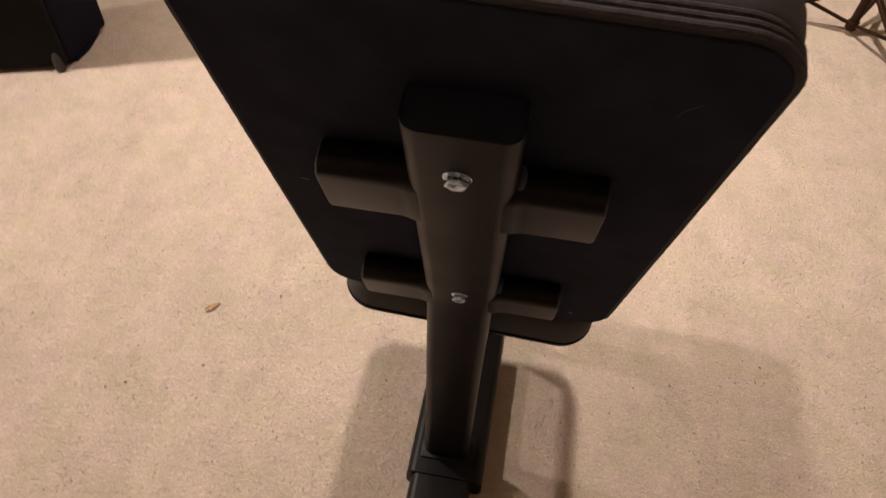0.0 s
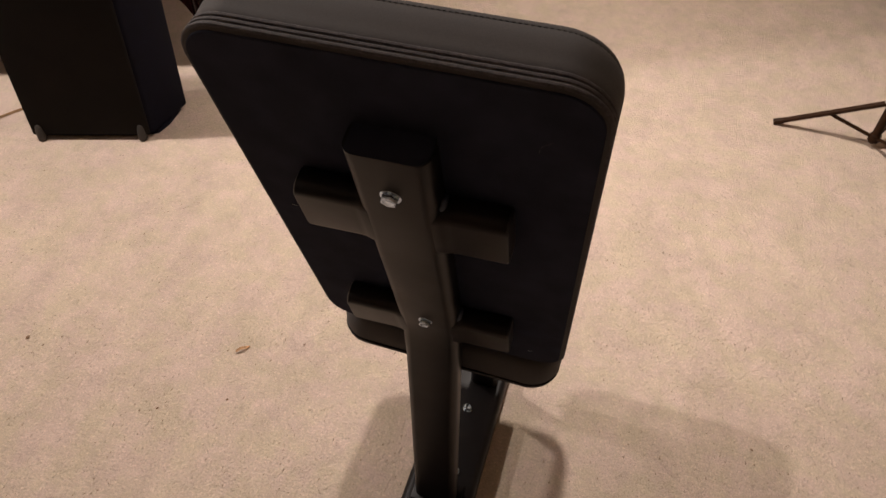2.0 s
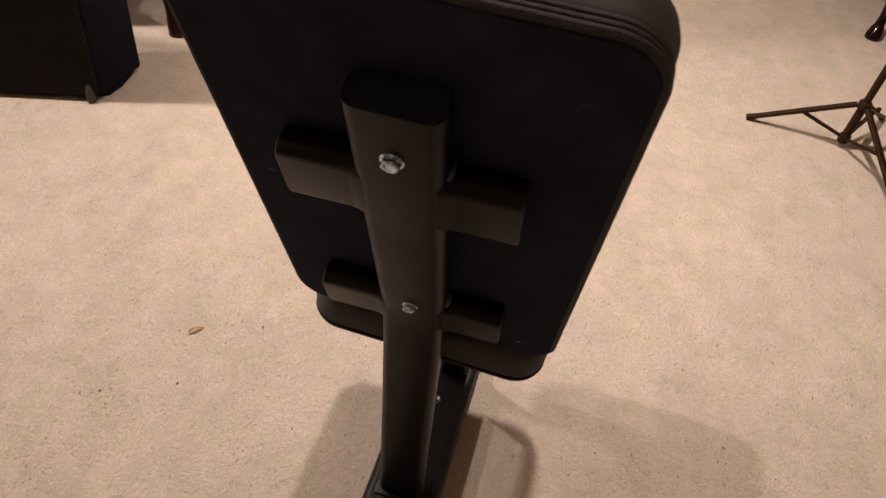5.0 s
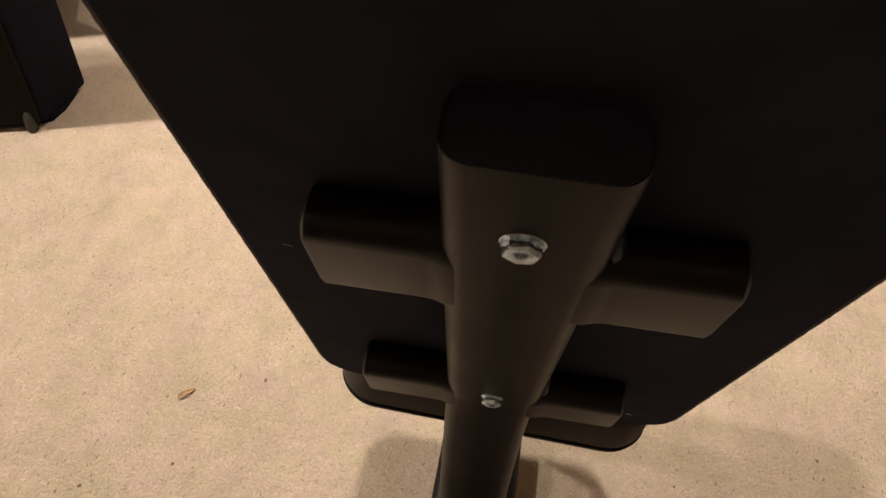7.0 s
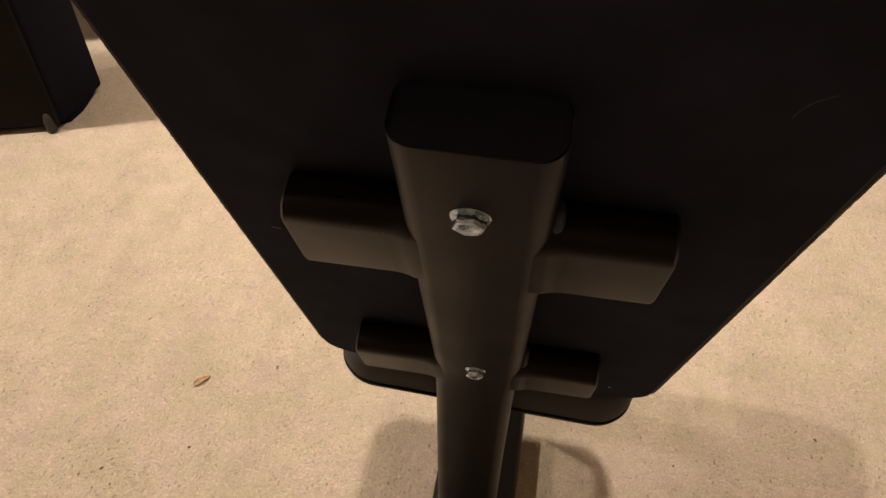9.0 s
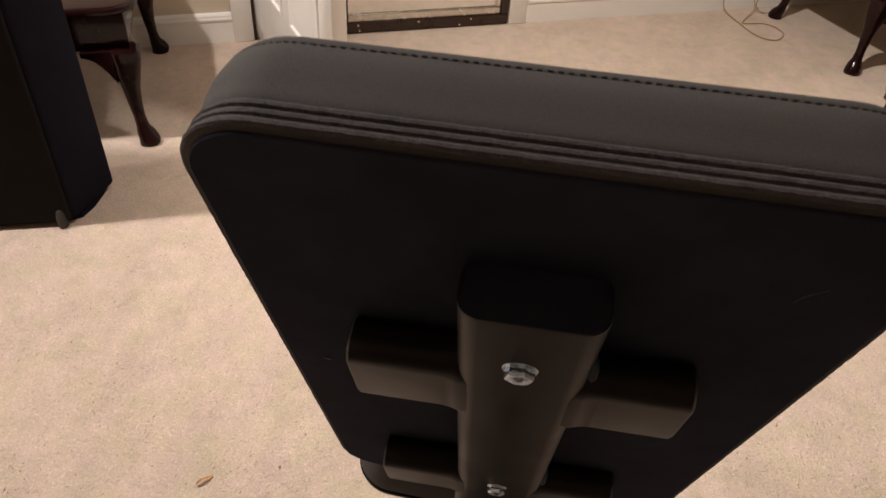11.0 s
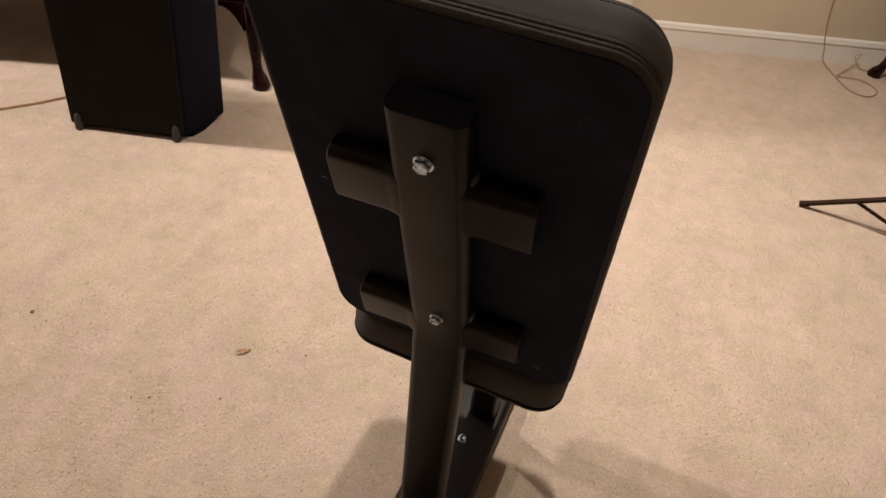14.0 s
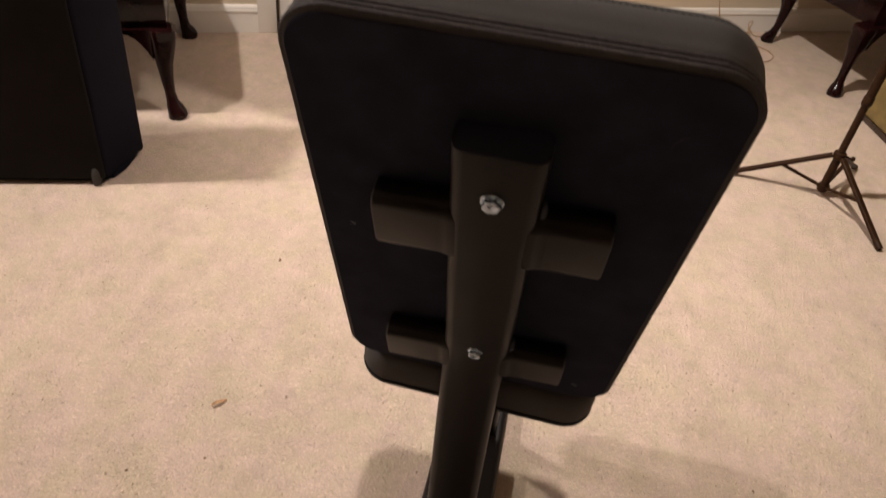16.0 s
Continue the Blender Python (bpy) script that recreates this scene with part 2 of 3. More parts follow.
setting("floor", box(U0, U1, V0, WALL_V, -0.1, 0.0), CARPET, "worn beige cut-pile carpet with small dark pits", "floor")
setting("ceiling", box(U0 - 0.1, U1 + 0.1, V0 - 0.1, WALL_V + 0.12, 2.44, 2.54), CEIL, "plain white painted ceiling over the room", "ceiling")
DOOR0, DOOR1 = 0.147, 1.216
setting("wall_north", joined(box(U0 - 0.1, DOOR0, WALL_V, WALL_V + 0.12, -0.1, 2.44), box(DOOR1, U1 + 0.1, WALL_V, WALL_V + 0.12, -0.1, 2.44), box(DOOR0, DOOR1, WALL_V, WALL_V + 0.12, 2.06, 2.44),
                             box(DOOR0, DOOR1, WALL_V, WALL_V + 0.12, -0.1, -0.002), box(DOOR0 - 0.02, DOOR1 + 0.02, WALL_V + 0.12, WALL_V + 0.16, -0.1, 2.44)), WALL, "tan painted wall above a white baseboard", "wall")
setting("wall_south", box(U0 - 0.1, U1 + 0.1, V0 - 0.1, V0, -0.1, 2.44), WALL, "tan painted wall behind the bench", "wall")
setting("wall_west", box(U0 - 0.1, U0, V0, WALL_V, -0.1, 2.44), WALL, "tan painted wall at the room's end", "wall")
setting("wall_east", box(U1, U1 + 0.1, V0, WALL_V, -0.1, 2.44), WALL, "tan painted wall at the room's other end", "wall")


def baseboard(u0, u1, name):
    """A plain board with a moulded cap."""
    rings = []
    profile = ((0, 0), (-0.014, 0), (-0.014, 0.082), (-0.016, 0.085), (-0.0185, 0.088), (-0.0185, 0.095), (-0.016, 0.099), (-0.0155, 0.106), (-0.011, 0.112), (-0.004, 0.115), (0, 0.115))
    for u in (u0, u1):
        rings.append([(u, WALL_V + a, b) for a, b in profile])
    return setting(name, loft(bmesh.new(), rings), WHITE, "white glossy baseboard with a moulded cap", "baseboard")


baseboard(U0, 0.07, "baseboard_1")
baseboard(1.300, U1, "baseboard_2")

# white panelled door, swung open into the room on its left jamb
door = thing("door_1", (0, 0, 0), "white painted six-panel door standing open into the room", "door", TURNED, kind="structure")
part("casing", box(0.07, 0.146, WALL_V - 0.020, WALL_V, 0, 2.13, 0.004), WHITE, door)
part("casing", box(1.217, 1.299, WALL_V - 0.020, WALL_V, 0, 2.13, 0.004), WHITE, door)
part("casing", box(0.1465, 1.2165, WALL_V - 0.020, WALL_V, 2.055, 2.13, 0.004), WHITE, door)
# dark strip that stands in for the shade inside the hinge gap
part("gap_shade", box(0.1475, 0.158, WALL_V - 0.014, WALL_V + 0.10, 0, 2.05, 0.002), BRONZE, door, "dark brown strip standing in for the shade in the hinge gap")
# the leaf's own axes: x from hinge to free edge, y through its thickness
LEAF_AT = pose(0.161, WALL_V - 0.006, 0, 0, 0, -81.0)
leaf_part = part("leaf", moved(box(0, 0.930, 0, 0.044, 0.012, 2.04, 0.003), LEAF_AT), WHITE, door)


def door_panel(x0, x1, z0, z1):
    """A raised field inside a moulded frame, on the face at y = 0."""
    rings = []
    for inset, y in ((0.0, 0.002), (0.0, -0.005), (0.004, -0.008), (0.010, -0.007), (0.014, -0.0005), (0.022, -0.0005), (0.050, -0.007), (0.056, -0.007)):
        rings.append([(x0 + inset, y, z0 + inset), (x1 - inset, y, z0 + inset), (x1 - inset, y, z1 - inset), (x0 + inset, y, z1 - inset)])
    return moved(loft(bmesh.new(), rings), LEAF_AT)


for x0, x1 in ((0.115, 0.415), (0.515, 0.815)):
    for z0, z1 in ((0.255, 0.86), (1.02, 1.52), (1.63, 1.90)):
        part("raised_panel", door_panel(x0, x1, z0, z1), WHITE, leaf_part)

# tall mirror that stands on the floor in the doorway
mirror = thing("standing_mirror", (0, 0, 0), "tall mirror in dark wooden frame standing on carpet", "mirror", TURNED)
MV = WALL_V + 0.012
part("frame_rail", box(0.503, 1.214, MV - 0.030, MV, 0.003, 0.046, 0.005), BRONZE, mirror)
part("frame_rail", box(0.503, 1.214, MV - 0.030, MV, 1.62, 1.665, 0.005), BRONZE, mirror)
part("frame_stile", box(1.180, 1.214, MV - 0.030, MV, 0.0465, 1.6195, 0.005), BRONZE, mirror)
part("frame_stile", box(0.503, 0.520, MV - 0.030, MV, 0.0465, 1.6195, 0.005), BRONZE, mirror)
part("bevel", box(0.5205, 1.1795, MV - 0.022, MV - 0.004, 0.0470, 0.078, 0.004), SILVER, mirror, "silver inner bevel")
part("bevel", box(1.158, 1.1795, MV - 0.022, MV - 0.004, 0.0785, 1.6195, 0.004), SILVER, mirror, "silver inner bevel")
part("glass", box(0.5205, 1.1575, MV - 0.012, MV - 0.004, 0.0785, 1.6195), MIRROR, mirror, "clear mirror glass")
for u_, z_ in ((0.560, 0.036), (0.565, 0.013), (0.815, 0.036), (0.995, 0.013), (1.045, 0.036)):
    part("screw", moved(rod([(0, 0, 0), (0, -0.0012, 0), (0, -0.002, 0)], [0.0042, 0.0042, 0.0022], 10), Matrix.Translation((u_, MV - 0.0298, z_))), SILVER, mirror, "small bright screw head")

# ---- the weight bench ----
BASE = Vector((0.028, 0.47, 0))
bench = thing("weight_bench", BASE, "black padded weight bench with upright backrest standing on carpet", "weight bench")
AWAY = Matrix.Translation(-BASE)
S, D = Vector((0.9994, -0.013, 0.0335)).normalized(), Vector((0.0346, 0.3480, -0.9368))
D = (D - S * S.dot(D)).normalized()
F = (-D).cross(S)
TOP = Vector((0.006, 0.291, 1.0375))
# pad frame: x across, y from the back to the front of the pad, z up along it
PAD = AWAY @ Matrix(((S.x, F.x, -D.x, TOP.x), (S.y, F.y, -D.y, TOP.y), (S.z, F.z, -D.z, TOP.z), (0, 0, 0, 1)))


PW, PH, PR, LEANING, FRONT_ROUND = 0.338, 0.578, 0.040, -0.006, 0.009


def swell(a, b):
    """The stuffing makes the pad a little fuller on its +x side, most at its upper end."""
    return a + (0.0012 + 0.0030 * b / PH) * min(1, max(0, a) / (PW / 2))


def cushion(w, h, r, profile, crown=0.0, lean=0.0):
    """A padded block: profile rows are inset and depth; the outline keeps its rounded corners."""
    rings = []
    for inset, y in profile:
        ring = [(swell(a, b), b) for a, b in rounded_outline(w - 2 * inset, h - 2 * inset, max(r - inset + FRONT_ROUND * min(1, max(0, y) / 0.05), 0.003), 10)]
        rings.append([(a + lean * max(0, y - 0.004), y * (1 + crown * (1 - (2 * a / w) ** 2)) if y > 0.02 else y, b) for a, b in ring])
    return loft(bmesh.new(), rings)


# the pad sits slightly askew on its bars, its +x edge further back
TWIST = pose(-0.169, 0, 0) @ pose(0, 0, 0, 0, 0, -0.8) @ pose(0.169, 0, 0)
PC = TWIST @ pose(-0.0015, 0, 0, 0, 0.5, 0) @ Matrix.Translation((0.0, 0, 0.021 - PH / 2))
side = [(0.004, 0.000), (0.0008, 0.0015), (0.0, 0.004), (0.0009, 0.0062), (0.0003, 0.0085), (0.0010, 0.0106), (0.0002, 0.0128), (0.0012, 0.0150), (0.0003, 0.0172),
        (0.0004, 0.021), (-0.0008, 0.029), (-0.0012, 0.039), (0.0002, 0.0480), (0.0010, 0.0493), (0.0007, 0.0508), (0.0034, 0.0560), (0.009, 0.0598), (0.020, 0.0628), (0.05, 0.065)]
backrest = part("backrest", moved(cushion(PW, PH, PR, side, 0.03, LEANING), PAD @ PC), VINYL, bench, "black vinyl cushion with pleated edge")
part("back_panel", moved(cushion(PW - 0.010, PH - 0.010, PR - 0.005, [(0.0006, -0.0022), (0.0, -0.0016), (0.0, 0.001)]), PAD @ PC), BACKING, backrest, "dull black backing cloth")


def ring_path(w, h, r, y, n=10):
    pts = [(swell(a, b), y, b) for a, b in rounded_outline(w, h, r + FRONT_ROUND * min(1, max(0, y) / 0.05), n)]
    return pts + [pts[0]]


# stitches along the front seam, only where the seam shows over the top and down both sides
def stitches(y, out, pitch=0.0046):
    bm = bmesh.new()
    pts = [Vector(p) for p in ring_path(PW + out, PH + out, PR, y)]
    for a, b in zip(pts, pts[1:]):
        n = max(1, round((b - a).length / pitch))
        for k in range(n):
            p = a.lerp(b, (k + 0.2) / n)
            q = a.lerp(b, (k + 0.72) / n)
            if p.z < -0.05:
                continue
            for e in (p, q):
                e.y *= 1 + 0.03 * (1 - (2 * e.x / PW) ** 2)
                e.x += LEANING * (y - 0.004)
            d = (q - p).normalized()
            u = Vector((0, 1, 0))
            o = d.cross(u)
            ring = [[c + u * 0.00021 * su + o * 0.0003 * so for su, so in ((-1, -1), (1, -1), (1, 1), (-1, 1))] for c in (p, q)]
            loft(bm, ring)
    return bm


part("stitching", moved(stitches(0.0493, -0.0014), PAD @ PC), THREAD, backrest, "row of black stitches")
# three crinkled pleats along the back edge
for y in (0.0026, 0.0076, 0.0126):
    pts = [Vector(p) for p in ring_path(PW - 0.0022, PH - 0.0022, PR, y)]
    fine = []
    for p, q in zip(pts, pts[1:]):
        n = max(1, round((q - p).length / 0.004))
        fine += [p.lerp(q, k / n) for k in range(n)]
    fine = [p + noise.noise_vector(p * 220 + Vector((0, 40 * y, 0))) * 0.0003 for p in fine]
    part("pleat", moved(rod(fine + [fine[0]], 0.0021, 8), PAD @ PC), CRINKLE, backrest, "crinkled vinyl pleat")
# two staples in the backing cloth
for s_, r_ in ((-0.139, 0.235), (0.119, 0.512)):
    part("staple", moved(rod([(s_ - 0.003, -0.003, -r_), (s_ + 0.003, -0.003, -r_ - 0.001)], 0.0005, 6), PAD @ TWIST), CHROME, backrest, "bright staple")

# spine that bends below the lower bolt and runs down to the base
LOCAL = AWAY
up_mid = [(TOP + D * r_ - F * 0.0175 - S * (0.017 * r_ - 0.0015)) for r_ in (0.062, 0.066, 0.20, 0.34, 0.425)]
low = [Vector((0.0150, 0.4355, 0.600)), Vector((0.0148, 0.441, 0.57)), Vector((0.0150, 0.449, 0.53)), Vector((0.0170, 0.462, 0.40)), Vector((0.0225, 0.480, 0.15)), Vector((0.0250, 0.486, 0.052))]
path = [p - BASE for p in up_mid] + [p - BASE for p in low]


def spine():
    out = rounded_outline(0.0755, 0.036, 0.012, 6)
    rings = []
    for i, p in enumerate(path):
        t = (path[min(i + 1, len(path) - 1)] - path[max(i - 1, 0)]).normalized()
        side_ = (S - t * S.dot(t)).normalized()
        nor = side_.cross(t).normalized()
        k = 0.985 if i == 0 else 1.0
        rings.append([p + side_ * a * k + nor * b * k for a, b in out])
    return loft(bmesh.new(), rings)


post = part("support_post", spine(), STEEL, bench, "black powder-coated steel tube, bent once")
part("end_cap", moved(sweep([(-0.0003, -0.0175, -0.0625), (-0.0003, -0.0175, -0.0619), (-0.0003, -0.0175, -0.0614)], 0.0742, 0.0350, 0.012, (0, 1, 0), 6), PAD), CAP, post, "dull black plastic end cap")
part("weld_plate", moved(box(-0.046, 0.046, -0.024, 0.028, 0, 0.006, 0.002), AWAY @ Matrix.Translation((0.027, 0.484, 0.0555))), STEEL, post)


def crossbar(r0, r1, s0, s1):
    ring = []
    h, dep = r1 - r0, 0.031
    out = rounded_outline(h, dep, 0.012, 6)
    mid = -(r0 + r1) / 2
    for s_, k in ((s0, 0.93), (s0 + 0.002, 1.0), (s1 - 0.002, 1.0), (s1, 0.93)):
        ring.append([(s_, -0.0165 + b * k, mid + a * k + 0.020 * s_ - 0.0027) for a, b in out])
    return moved(loft(bmesh.new(), ring), PAD)


part("crossbar", crossbar(0.142, 0.2165, -0.1065, 0.099), STEEL, bench)
part("crossbar", crossbar(0.4065, 0.4745, -0.113, 0.096), STEEL, bench)


def fillet(r0, r1, sign):
    """The ground-down weld that lets a crossbar flow into the post's side."""
    rings = []
    mid = -(r0 + r1) / 2
    for s_, o in ((0.0300, 0.0032), (0.0365, 0.0030), (0.0390, 0.0020), (0.0415, 0.0011), (0.0445, 0.0004), (0.0480, 0.0001)):
        x = sign * s_ - 0.017 * ((r0 + r1) / 2 - 0.09)
        ring = rounded_outline(r1 - r0 + 2 * o, 0.031 + 2 * o * 0.8, 0.012 + o, 6)
        rings.append([(x + 0.0012 * noise.noise(Vector((a * 90, b * 90, sign))), -0.0165 + b, mid + a + 0.020 * x - 0.0027) for a, b in ring])
    return moved(loft(bmesh.new(), rings), PAD)


for r0, r1 in ((0.142, 0.2165), (0.4065, 0.4745)):
    for sign in (-1, 1):
        part("weld", fillet(r0, r1, sign), STEEL, post, "smooth painted weld")

# bare weld spots above the crossbars
WELD = material("blued_weld", (0.13, 0.15, 0.20), 0.3, metal=0.8, vary=0.3, scale=150, fine=700, bump=0.4)
for s_, r_ in ((0.0385, 0.1375), (0.033, 0.4035)):
    bm = bmesh.new()
    bmesh.ops.create_icosphere(bm, subdivisions=2, radius=1, matrix=Matrix.Translation((s_, -0.019, -r_)) @ Matrix.Diagonal((0.0042, 0.010, 0.0036, 1)))
    part("weld_bead", moved(bm, PAD), WELD, post)


def hex_bolt(m, r=0.0095, name="bolt", parent=None):
    """A hexagon flange head with its washer."""
    rings = []
    for k, z in ((0.92, 0.0012), (0.95, 0.0016), (0.95, 0.0058), (0.88, 0.0068), (0.72, 0.0073), (0.66, 0.0070), (0.0001, 0.0069)):
        rings.append([(r * k * math.cos(radians(60 * i + 12)), r * k * math.sin(radians(60 * i + 12)), z) for i in range(6)])
    ob = part(name, moved(loft(bmesh.new(), rings), m), CHROME, parent or bench, "bright zinc hex bolt")
    rings = []
    for rr, z in ((1.10, 0.0), (1.14, 0.0004), (1.14, 0.0009), (1.09, 0.0014), (0.7, 0.0016)):
        rings.append([(r * rr * math.cos(i * math.pi / 12), r * rr * math.sin(i * math.pi / 12), z) for i in range(24)])
    part("washer", moved(loft(bmesh.new(), rings), m), CHROME, ob)
    return ob


OUT = Matrix.Rotation(radians(90), 4, "X")
for r_, s_, size in ((0.117, -0.002, 0.0088), (0.409, -0.006, 0.0078)):
    hex_bolt(PAD @ Matrix.Translation((s_, -0.0350, -r_)) @ OUT, size)

# base: flat rear tube in a wider sleeve, with two nuts on top
part("base_tube", moved(sweep([(0.023, 0.10, 0.028), (0.023, 0.12, 0.028), (0.023, 0.44, 0.028)], 0.104, 0.050, 0.014), AWAY), STEEL, bench)
sleeve = part("base_sleeve", moved(sweep([(0.0285, 0.434, 0.0285), (0.0285, 0.437, 0.0285), (0.032, 0.80, 0.0285), (0.034, 1.12, 0.0285)], 0.131, 0.057, 0.014), AWAY), STEEL, bench)
for x, y in ((0.034, 0.680), (0.046, 0.537)):
    hex_bolt(AWAY @ Matrix.Translation((x, y, 0.0568)), 0.0088)
part("seat_post", moved(sweep([(0.050, 0.775, 0.05), (0.045, 0.745, 0.25), (0.036, 0.700, 0.44)], 0.055, 0.055, 0.010, (0, 1, 0)), AWAY), STEEL, bench)
part("seat_bracket", moved(box(-0.03, 0.10, 0.58, 0.78, 0.438, 0.4555, 0.003), AWAY), STEEL, bench)
part("brace", moved(sweep([(0.030, 0.53, 0.40), (0.034, 0.70, 0.30)], 0.012, 0.03, 0.003), AWAY), STEEL, bench)


def seat():
    w, d = 0.331, 0.42
    prof = [(0.006, 0.0), (0.001, 0.002), (0.0, 0.005), (0.0014, 0.0085), (0.0014, 0.0095), (0.0, 0.013), (-0.001, 0.03), (0.0, 0.050), (0.004, 0.058), (0.012, 0.063), (0.04, 0.066)]
    rings = [[(a, b, z) for a, b in rounded_outline(w - 2 * i, d - 2 * i, max(0.045 - i, 0.004), 10)] for i, z in prof]
    return loft(bmesh.new(), rings)


seat_pad = part("seat", moved(seat(), AWAY @ pose(0.0225, 0.483 + 0.21, 0.4485, 0, 1.2, -0.5)), VINYL, bench, "black vinyl seat cushion")
pts = [(a, b, 0.009) for a, b in rounded_outline(0.331, 0.42, 0.045, 10)]
part("piping", moved(rod(pts + [pts[0]], 0.0012, 6), AWAY @ pose(0.0225, 0.483 + 0.21, 0.4485, 0, 1.2, -0.5)), THREAD, seat_pad)

# ---- loudspeaker cabinet ----
SPK = Vector((-1.310, 1.380, 0))
speaker = thing("loudspeaker", SPK, "tall black cloth-covered loudspeaker cabinet on small grey feet", "loudspeaker")


def prism(corners, z0, z1, bevel):
    """An upright block over a four-cornered plan."""
    bm = bmesh.new()
    loft(bm, [[(x - SPK.x, y - SPK.y, z) for x, y in corners] for z in (z0, z1)])
    bmesh.ops.bevel(bm, geom=bm.edges[:], offset=bevel, segments=2, profile=0.5, affect="EDGES")
    return bm


SH = 1.05
part("cabinet", prism(((-1.462, 1.250), (-1.136, 1.366), (-1.126, 1.545), (-1.510, 1.430)), 0.014, SH, 0.008), BOXBLACK, speaker)
# added black slab: cabinet bottom and the shade beneath it in one shape
rings = [[(x - SPK.x, y - SPK.y, z) for x, y in ((-1.445, 1.268), (-1.168, 1.366), (-1.136, 1.390), (-1.130, 1.44), (-1.138, 1.51), (-1.49, 1.42))] for z in (0.0, 0.0145)]
part("plinth", loft(bmesh.new(), rings), BOXBLACK, speaker)
part("grille", prism(((-1.460, 1.236), (-1.140, 1.350), (-1.1405, 1.362), (-1.4605, 1.249)), 0.018, SH - 0.004, 0.004), GRILLE, speaker, "dark cloth grille")
for x, y in ((-1.438, 1.246), (-1.160, 1.345), (-1.148, 1.515), (-1.47, 1.42)):
    rings = []
    for z, k in ((0.0, 0.75), (0.004, 0.95), (0.02, 1.0), (0.035, 0.92), (0.048, 0.7), (0.054, 0.35)):
        rings.append([(x - SPK.x + 0.0125 * k * math.cos(i * math.pi / 8), y - SPK.y + 0.015 * k * math.sin(i * math.pi / 8), z) for i in range(16)])
    part("foot", loft(bmesh.new(), rings), RUBBER, speaker, "worn grey rubber foot")

# ---- cherry tables on cabriole legs ----


def cabriole(dx, dy):
    """A leg from a pad foot over a slim ankle to a thick knee; it bows out along dx, dy."""
    rows = ((0.0, 0.026, 0.030), (0.010, 0.030, 0.031), (0.022, 0.028, 0.030), (0.040, 0.020, 0.026), (0.055, 0.012, 0.019), (0.085, 0.006, 0.0165), (0.13, 0.001, 0.0200), (0.18, 0.000, 0.0255), (0.225, 0.005, 0.0325),
            (0.262, 0.011, 0.036), (0.290, 0.012, 0.039), (0.302, 0.010, 0.039), (0.306, 0.0, 0.036))
    rings = []
    for z, bow, r in rows:
        q = rounded_outline(2 * r, 2 * r, r * (0.95 if z < 0.2 else 0.6), 5)
        rings.append([(dx * bow + a, dy * bow + b, z) for a, b in q])
    return loft(bmesh.new(), rings)


def low_table(u0, u1, v0, v1, skew, label):
    ob = thing("low_table", ROOM @ Vector(((u0 + u1) / 2, (v0 + v1) / 2, 0)), label, "table", TURNED, "cherry tables along the wall")
    w, d = (u1 - u0) / 2, (v1 - v0) / 2
    for sx in (-1, 1):
        for sy in (-1, 1):
            leg = part("leg", moved(cabriole(sx * 0.7, sy * 0.7), Matrix.Translation((sx * (w - 0.012) + skew * sy, sy * (d - 0.012), 0))), CHERRY, ob)
            rings = []
            for t in range(6):
                q = t / 5
                drop = 0.014 + 0.085 * (1 - q) ** 2
                x = sx * (w - 0.040 - 0.080 * q) + skew * sy
                rings.append([(x, sy * (d + 0.022), 0.3055), (x, sy * (d - 0.010), 0.3055), (x, sy * (d - 0.010), 0.305 - drop), (x, sy * (d + 0.018), 0.305 - drop)])
            part("knee_block", loft(bmesh.new(), rings), CHERRY, leg)
    part("apron", box(-w + 0.004, w - 0.004, -d + 0.004, d - 0.006, 0.3000, 0.4095, 0.004), CHERRY, ob)
    rings = []
    for inset, z in ((0.006, 0.410), (0.001, 0.412), (0.0, 0.418), (0.001, 0.425), (0.006, 0.430), (0.014, 0.432)):
        rings.append([(a, b - 0.008, z) for a, b in rounded_outline(2 * w + 0.07 - 2 * inset, 2 * d + 0.04 - 2 * inset, 0.085 - inset, 10)])
    part("tabletop", loft(bmesh.new(), rings), CHERRY, ob)
    return ob


low_table(-1.60, -0.228, 2.112, 2.760, 0.016, "dark glossy cherry table on cabriole legs against the wall")
low_table(2.495, 3.55, 2.118, 2.680, 0.030, "dark glossy cherry table with pad feet beside loose wire")

# ---- music stand ----
TC = Vector((1.021, 2.077, 0))
stand = thing("music_stand", TC, "thin dark metal folding tripod stand on the carpet", "music stand")
tips = []
for k in range(3):
    a = math.atan2(2.108 - TC.y, 0.726 - TC.x) + k * 2 * math.pi / 3
    d = Vector((math.cos(a), math.sin(a), 0))
    leg = part("leg", sweep([d * 0.299 + Vector((0, 0, 0.008)), d * 0.02 + Vector((0, 0, 0.155))], 0.0185, 0.013, 0.003), STAND, stand)
    part("foot_cap", rod([d * 0.302 + Vector((0, 0, 0.007)), d * 0.275 + Vector((0, 0, 0.0195))], 0.0105, 10), STAND, leg)
    part("brace", sweep([d * 0.015 + Vector((0, 0, 0.038)), d * 0.155 + Vector((0, 0, 0.082))], 0.0135, 0.008, 0.002), STAND, stand)
part("lower_tube", rod([(0, 0, 0.018), (0, 0, 0.022), (0, 0, 0.16)], 0.0135, 14), STAND, stand)
part("lower_hub", rod([(0, 0, 0.022), (0, 0, 0.024), (0, 0, 0.046), (0, 0, 0.048)], [0.015, 0.018, 0.018, 0.015], 14), STAND, stand)
part("leg_collar", rod([(0, 0, 0.146), (0, 0, 0.149), (0, 0, 0.168), (0, 0, 0.171)], [0.017, 0.020, 0.020, 0.016], 14), STAND, stand)
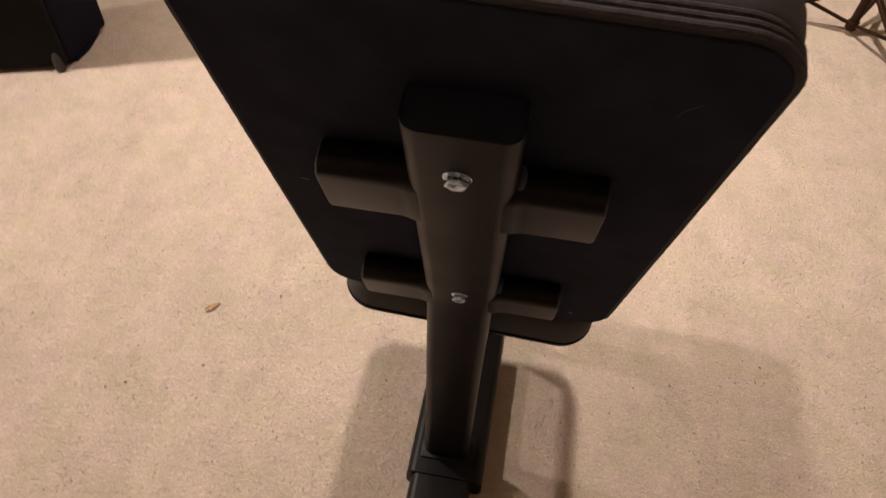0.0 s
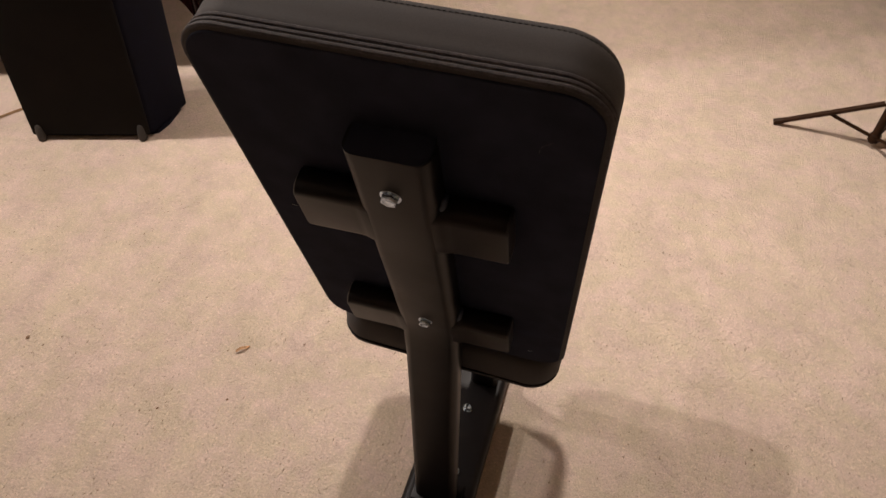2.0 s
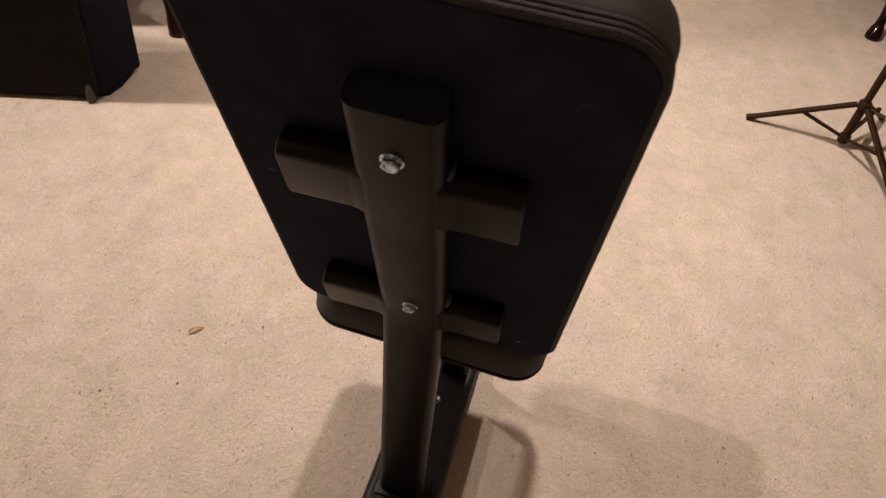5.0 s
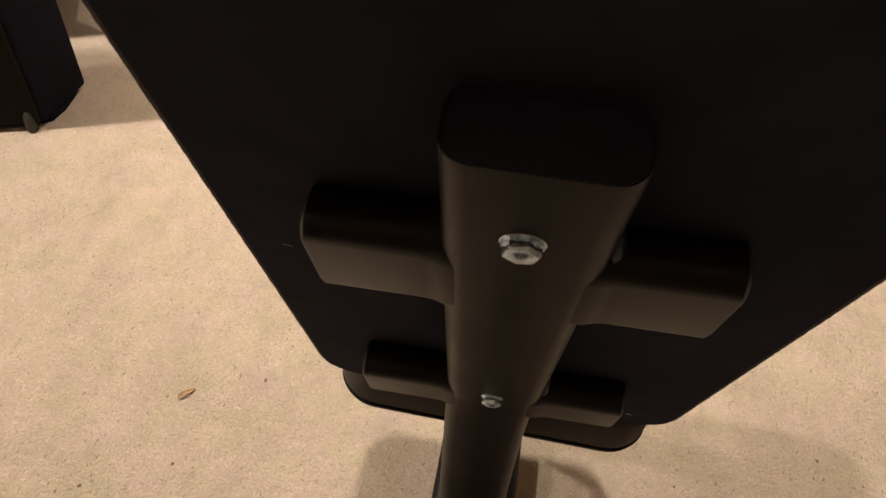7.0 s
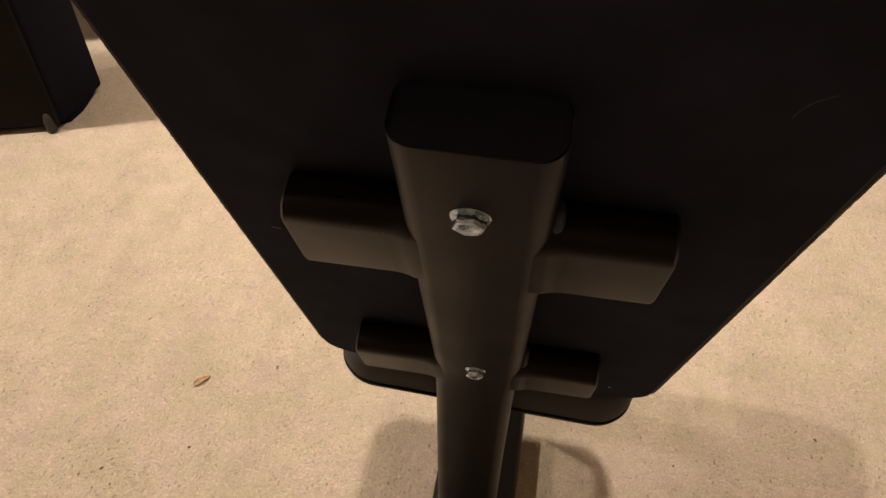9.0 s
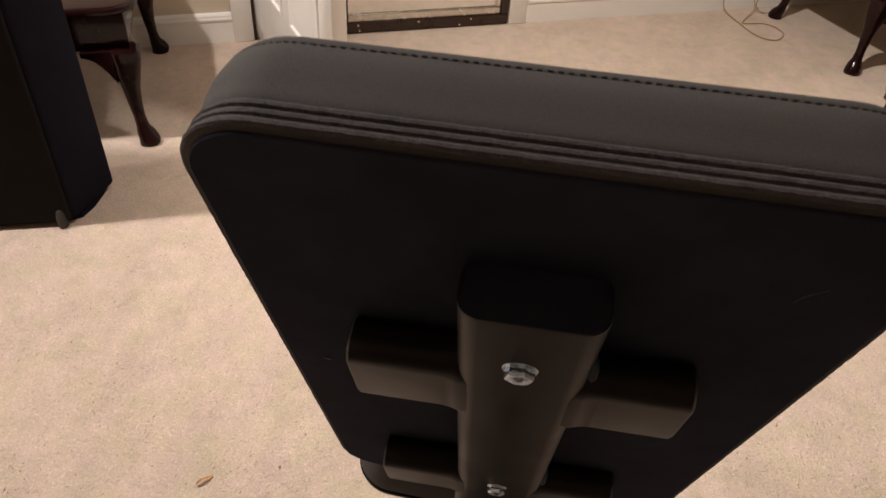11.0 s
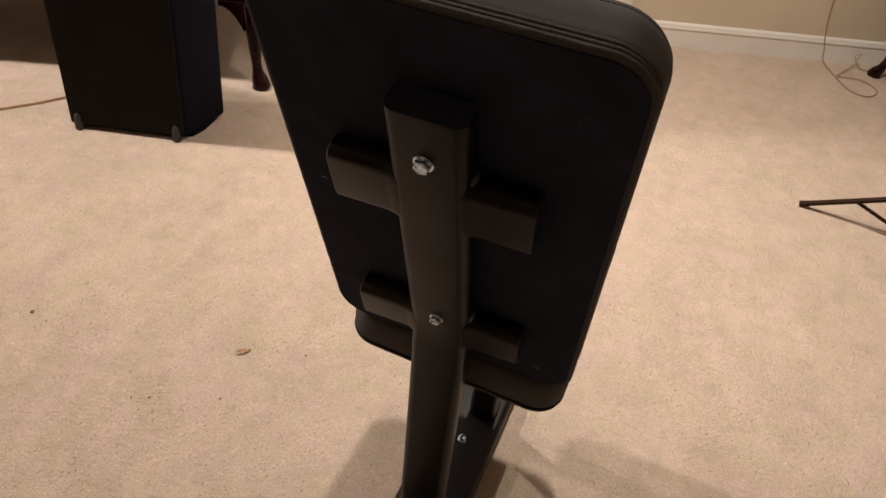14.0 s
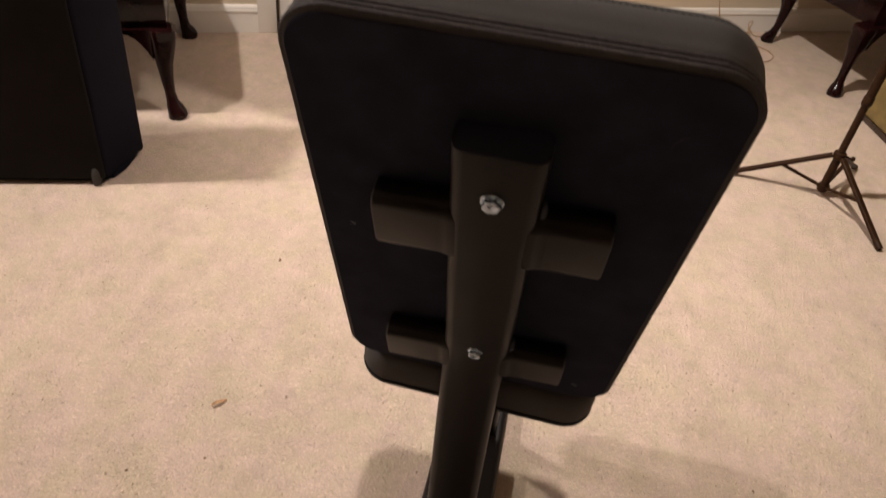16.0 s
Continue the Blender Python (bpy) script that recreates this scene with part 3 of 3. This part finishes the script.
part("thumb_screw", rod([(0.015, -0.004, 0.160), (0.034, -0.008, 0.158), (0.036, -0.008, 0.158), (0.046, -0.010, 0.158)], [0.003, 0.003, 0.008, 0.008], 10), STAND, stand)
part("inner_pole", rod([(0, 0, 0.16), (0, 0, 0.35)], 0.0115, 14), STAND, stand)
part("clamp", rod([(0, 0, 0.338), (0, 0, 0.342), (0, 0, 0.366), (0, 0, 0.37)], [0.014, 0.0165, 0.0165, 0.014], 14), STAND, stand)
part("outer_pole", rod([(0, 0, 0.37), (0, 0, 1.05)], 0.0140, 14), STAND, stand)

# ---- olive ottoman ----
ott = thing("ottoman", (1.66, 2.60, 0), "olive fabric ottoman on a dark plinth", "ottoman", 13.0)
part("plinth", box(-0.275, 0.275, -0.275, 0.245, 0.0, 0.026, 0.003), BRONZE, ott, "dark wooden plinth")
part("upholstery", box(-0.285, 0.285, -0.285, 0.255, 0.0265, 0.36, 0.018, 4), OLIVE, ott)
part("top_cushion", box(-0.288, 0.288, -0.288, 0.258, 0.3605, 0.43, 0.025, 4), OLIVE, ott)

# ---- wires ----
wire = thing("loose_wire", (1.0, 3.40, 0), "thin gold-coloured wire hanging down the wall in loops", "wire")
W0 = Vector((1.0, 3.40, 0))
WU = lambda u, v, z: ROOM @ Vector((u, v, z))
pts = [WU(2.210, 2.812, 0.75), WU(2.222, 2.810, 0.45), WU(2.229, 2.806, 0.274), WU(2.256, 2.795, 0.143), WU(2.280, 2.788, 0.076), WU(2.300, 2.775, 0.012), Vector((0.893, 3.365, 0.004)), Vector((0.937, 3.264, 0.004)),
       Vector((0.985, 3.226, 0.004)), Vector((1.035, 3.240, 0.004)), Vector((1.070, 3.318, 0.004)), Vector((1.042, 3.388, 0.004)), Vector((0.990, 3.408, 0.005)), Vector((0.903, 3.378, 0.007)), Vector((0.921, 3.436, 0.006)),
       Vector((0.975, 3.540, 0.02)), Vector((0.972, 3.570, 0.055)), Vector((0.988, 3.572, 0.065)), Vector((0.984, 3.560, 0.03)), Vector((1.018, 3.553, 0.005)), Vector((1.075, 3.571, 0.004))]
part("strand", rod([p - W0 for p in smooth_path(pts, 10)], 0.0022, 6), WIRE, wire)
lead = thing("speaker_wire", (-1.7, 1.2, 0), "thin clear two-strand speaker wire lying on carpet", "wire")
L0 = Vector((-1.7, 1.2, 0))
for off in (0.0, 0.006):
    pts = [Vector((-2.6, 0.75, 0.003)), Vector((-2.1, 0.93, 0.003)), Vector((-1.80, 1.10, 0.003)), Vector((-1.665, 1.262, 0.003)), Vector((-1.60, 1.37, 0.004)), Vector((-1.50, 1.45, 0.02)), Vector((-1.42, 1.50, 0.05))]
    part("strand", rod([p - L0 + Vector((off, -off * 0.6, 0)) for p in smooth_path(pts, 8)], 0.0019, 6), WIRE, lead)

# pale lint caught on the backing cloth
lint = thing("lint_thread", BASE, "tiny pale lint thread clinging to the black backing cloth", "thread")
pts = [(0.1183, -0.0030, -0.0555), (0.1194, -0.0042, -0.0473), (0.1220, -0.0046, -0.0422), (0.1282, -0.0034, -0.0387)]
part("fibre", moved(rod(smooth_path(pts, 5), 0.00006, 5), PAD @ TWIST), FIBRE, lint)

# ---- litter on the carpet ----
def dry_leaf():
    bm = bmesh.new()
    rows = []
    for i in range(9):
        t = i / 8
        half = 0.0037 * math.sin(math.pi * (0.08 + 0.88 * t)) ** 0.7 + 0.0006 * math.sin(19 * t)
        x = (t - 0.5) * 0.033
        z = 0.003 + 0.003 * math.sin(t * 5)
        rows.append([(x, half, z + 0.003), (x, 0, z), (x, -half, z + 0.0024), (x, -half, z + 0.0017), (x, 0, z - 0.0008), (x, half, z + 0.0023)])
    return loft(bm, rows)


leaf = part("dry_leaf", dry_leaf(), LEAF)
leaf.matrix_basis = pose(-0.4985, 0.712, 0.001, 0, 0, 50)
tagged(leaf, "small curled brown dry leaf lying on carpet", "leaf")


def crumb(size, seed):
    bm = bmesh.new()
    bmesh.ops.create_icosphere(bm, subdivisions=2, radius=size)
    for v in bm.verts:
        v.co *= 1 + 0.45 * noise.noise(v.co * (1.2 / size) + Vector((seed, 0, 0)))
        v.co.z *= 0.55
    return bm


for i, (x, y, size, stretch, turn) in enumerate(((-0.468, 0.582, 0.0024, 1.2, 70), (-0.974, 0.595, 0.0042, 1.3, 110), (-0.552, 1.19, 0.0032, 2.2, 100), (0.62, 0.80, 0.0018, 2.0, -50), (-0.596, 0.519, 0.0022, 1.6, 60), (-0.30, 1.02, 0.002, 1.5, 80))):
    ob = part("crumb", crumb(size, i * 3.1), CRUMB)
    ob.matrix_basis = pose(x, y, size * 0.3, 0, 0, turn) @ Matrix.Diagonal((stretch, 1, 1, 1))
    tagged(ob, "tiny brown crumb of dirt on the carpet", "crumb", "crumbs on the carpet")
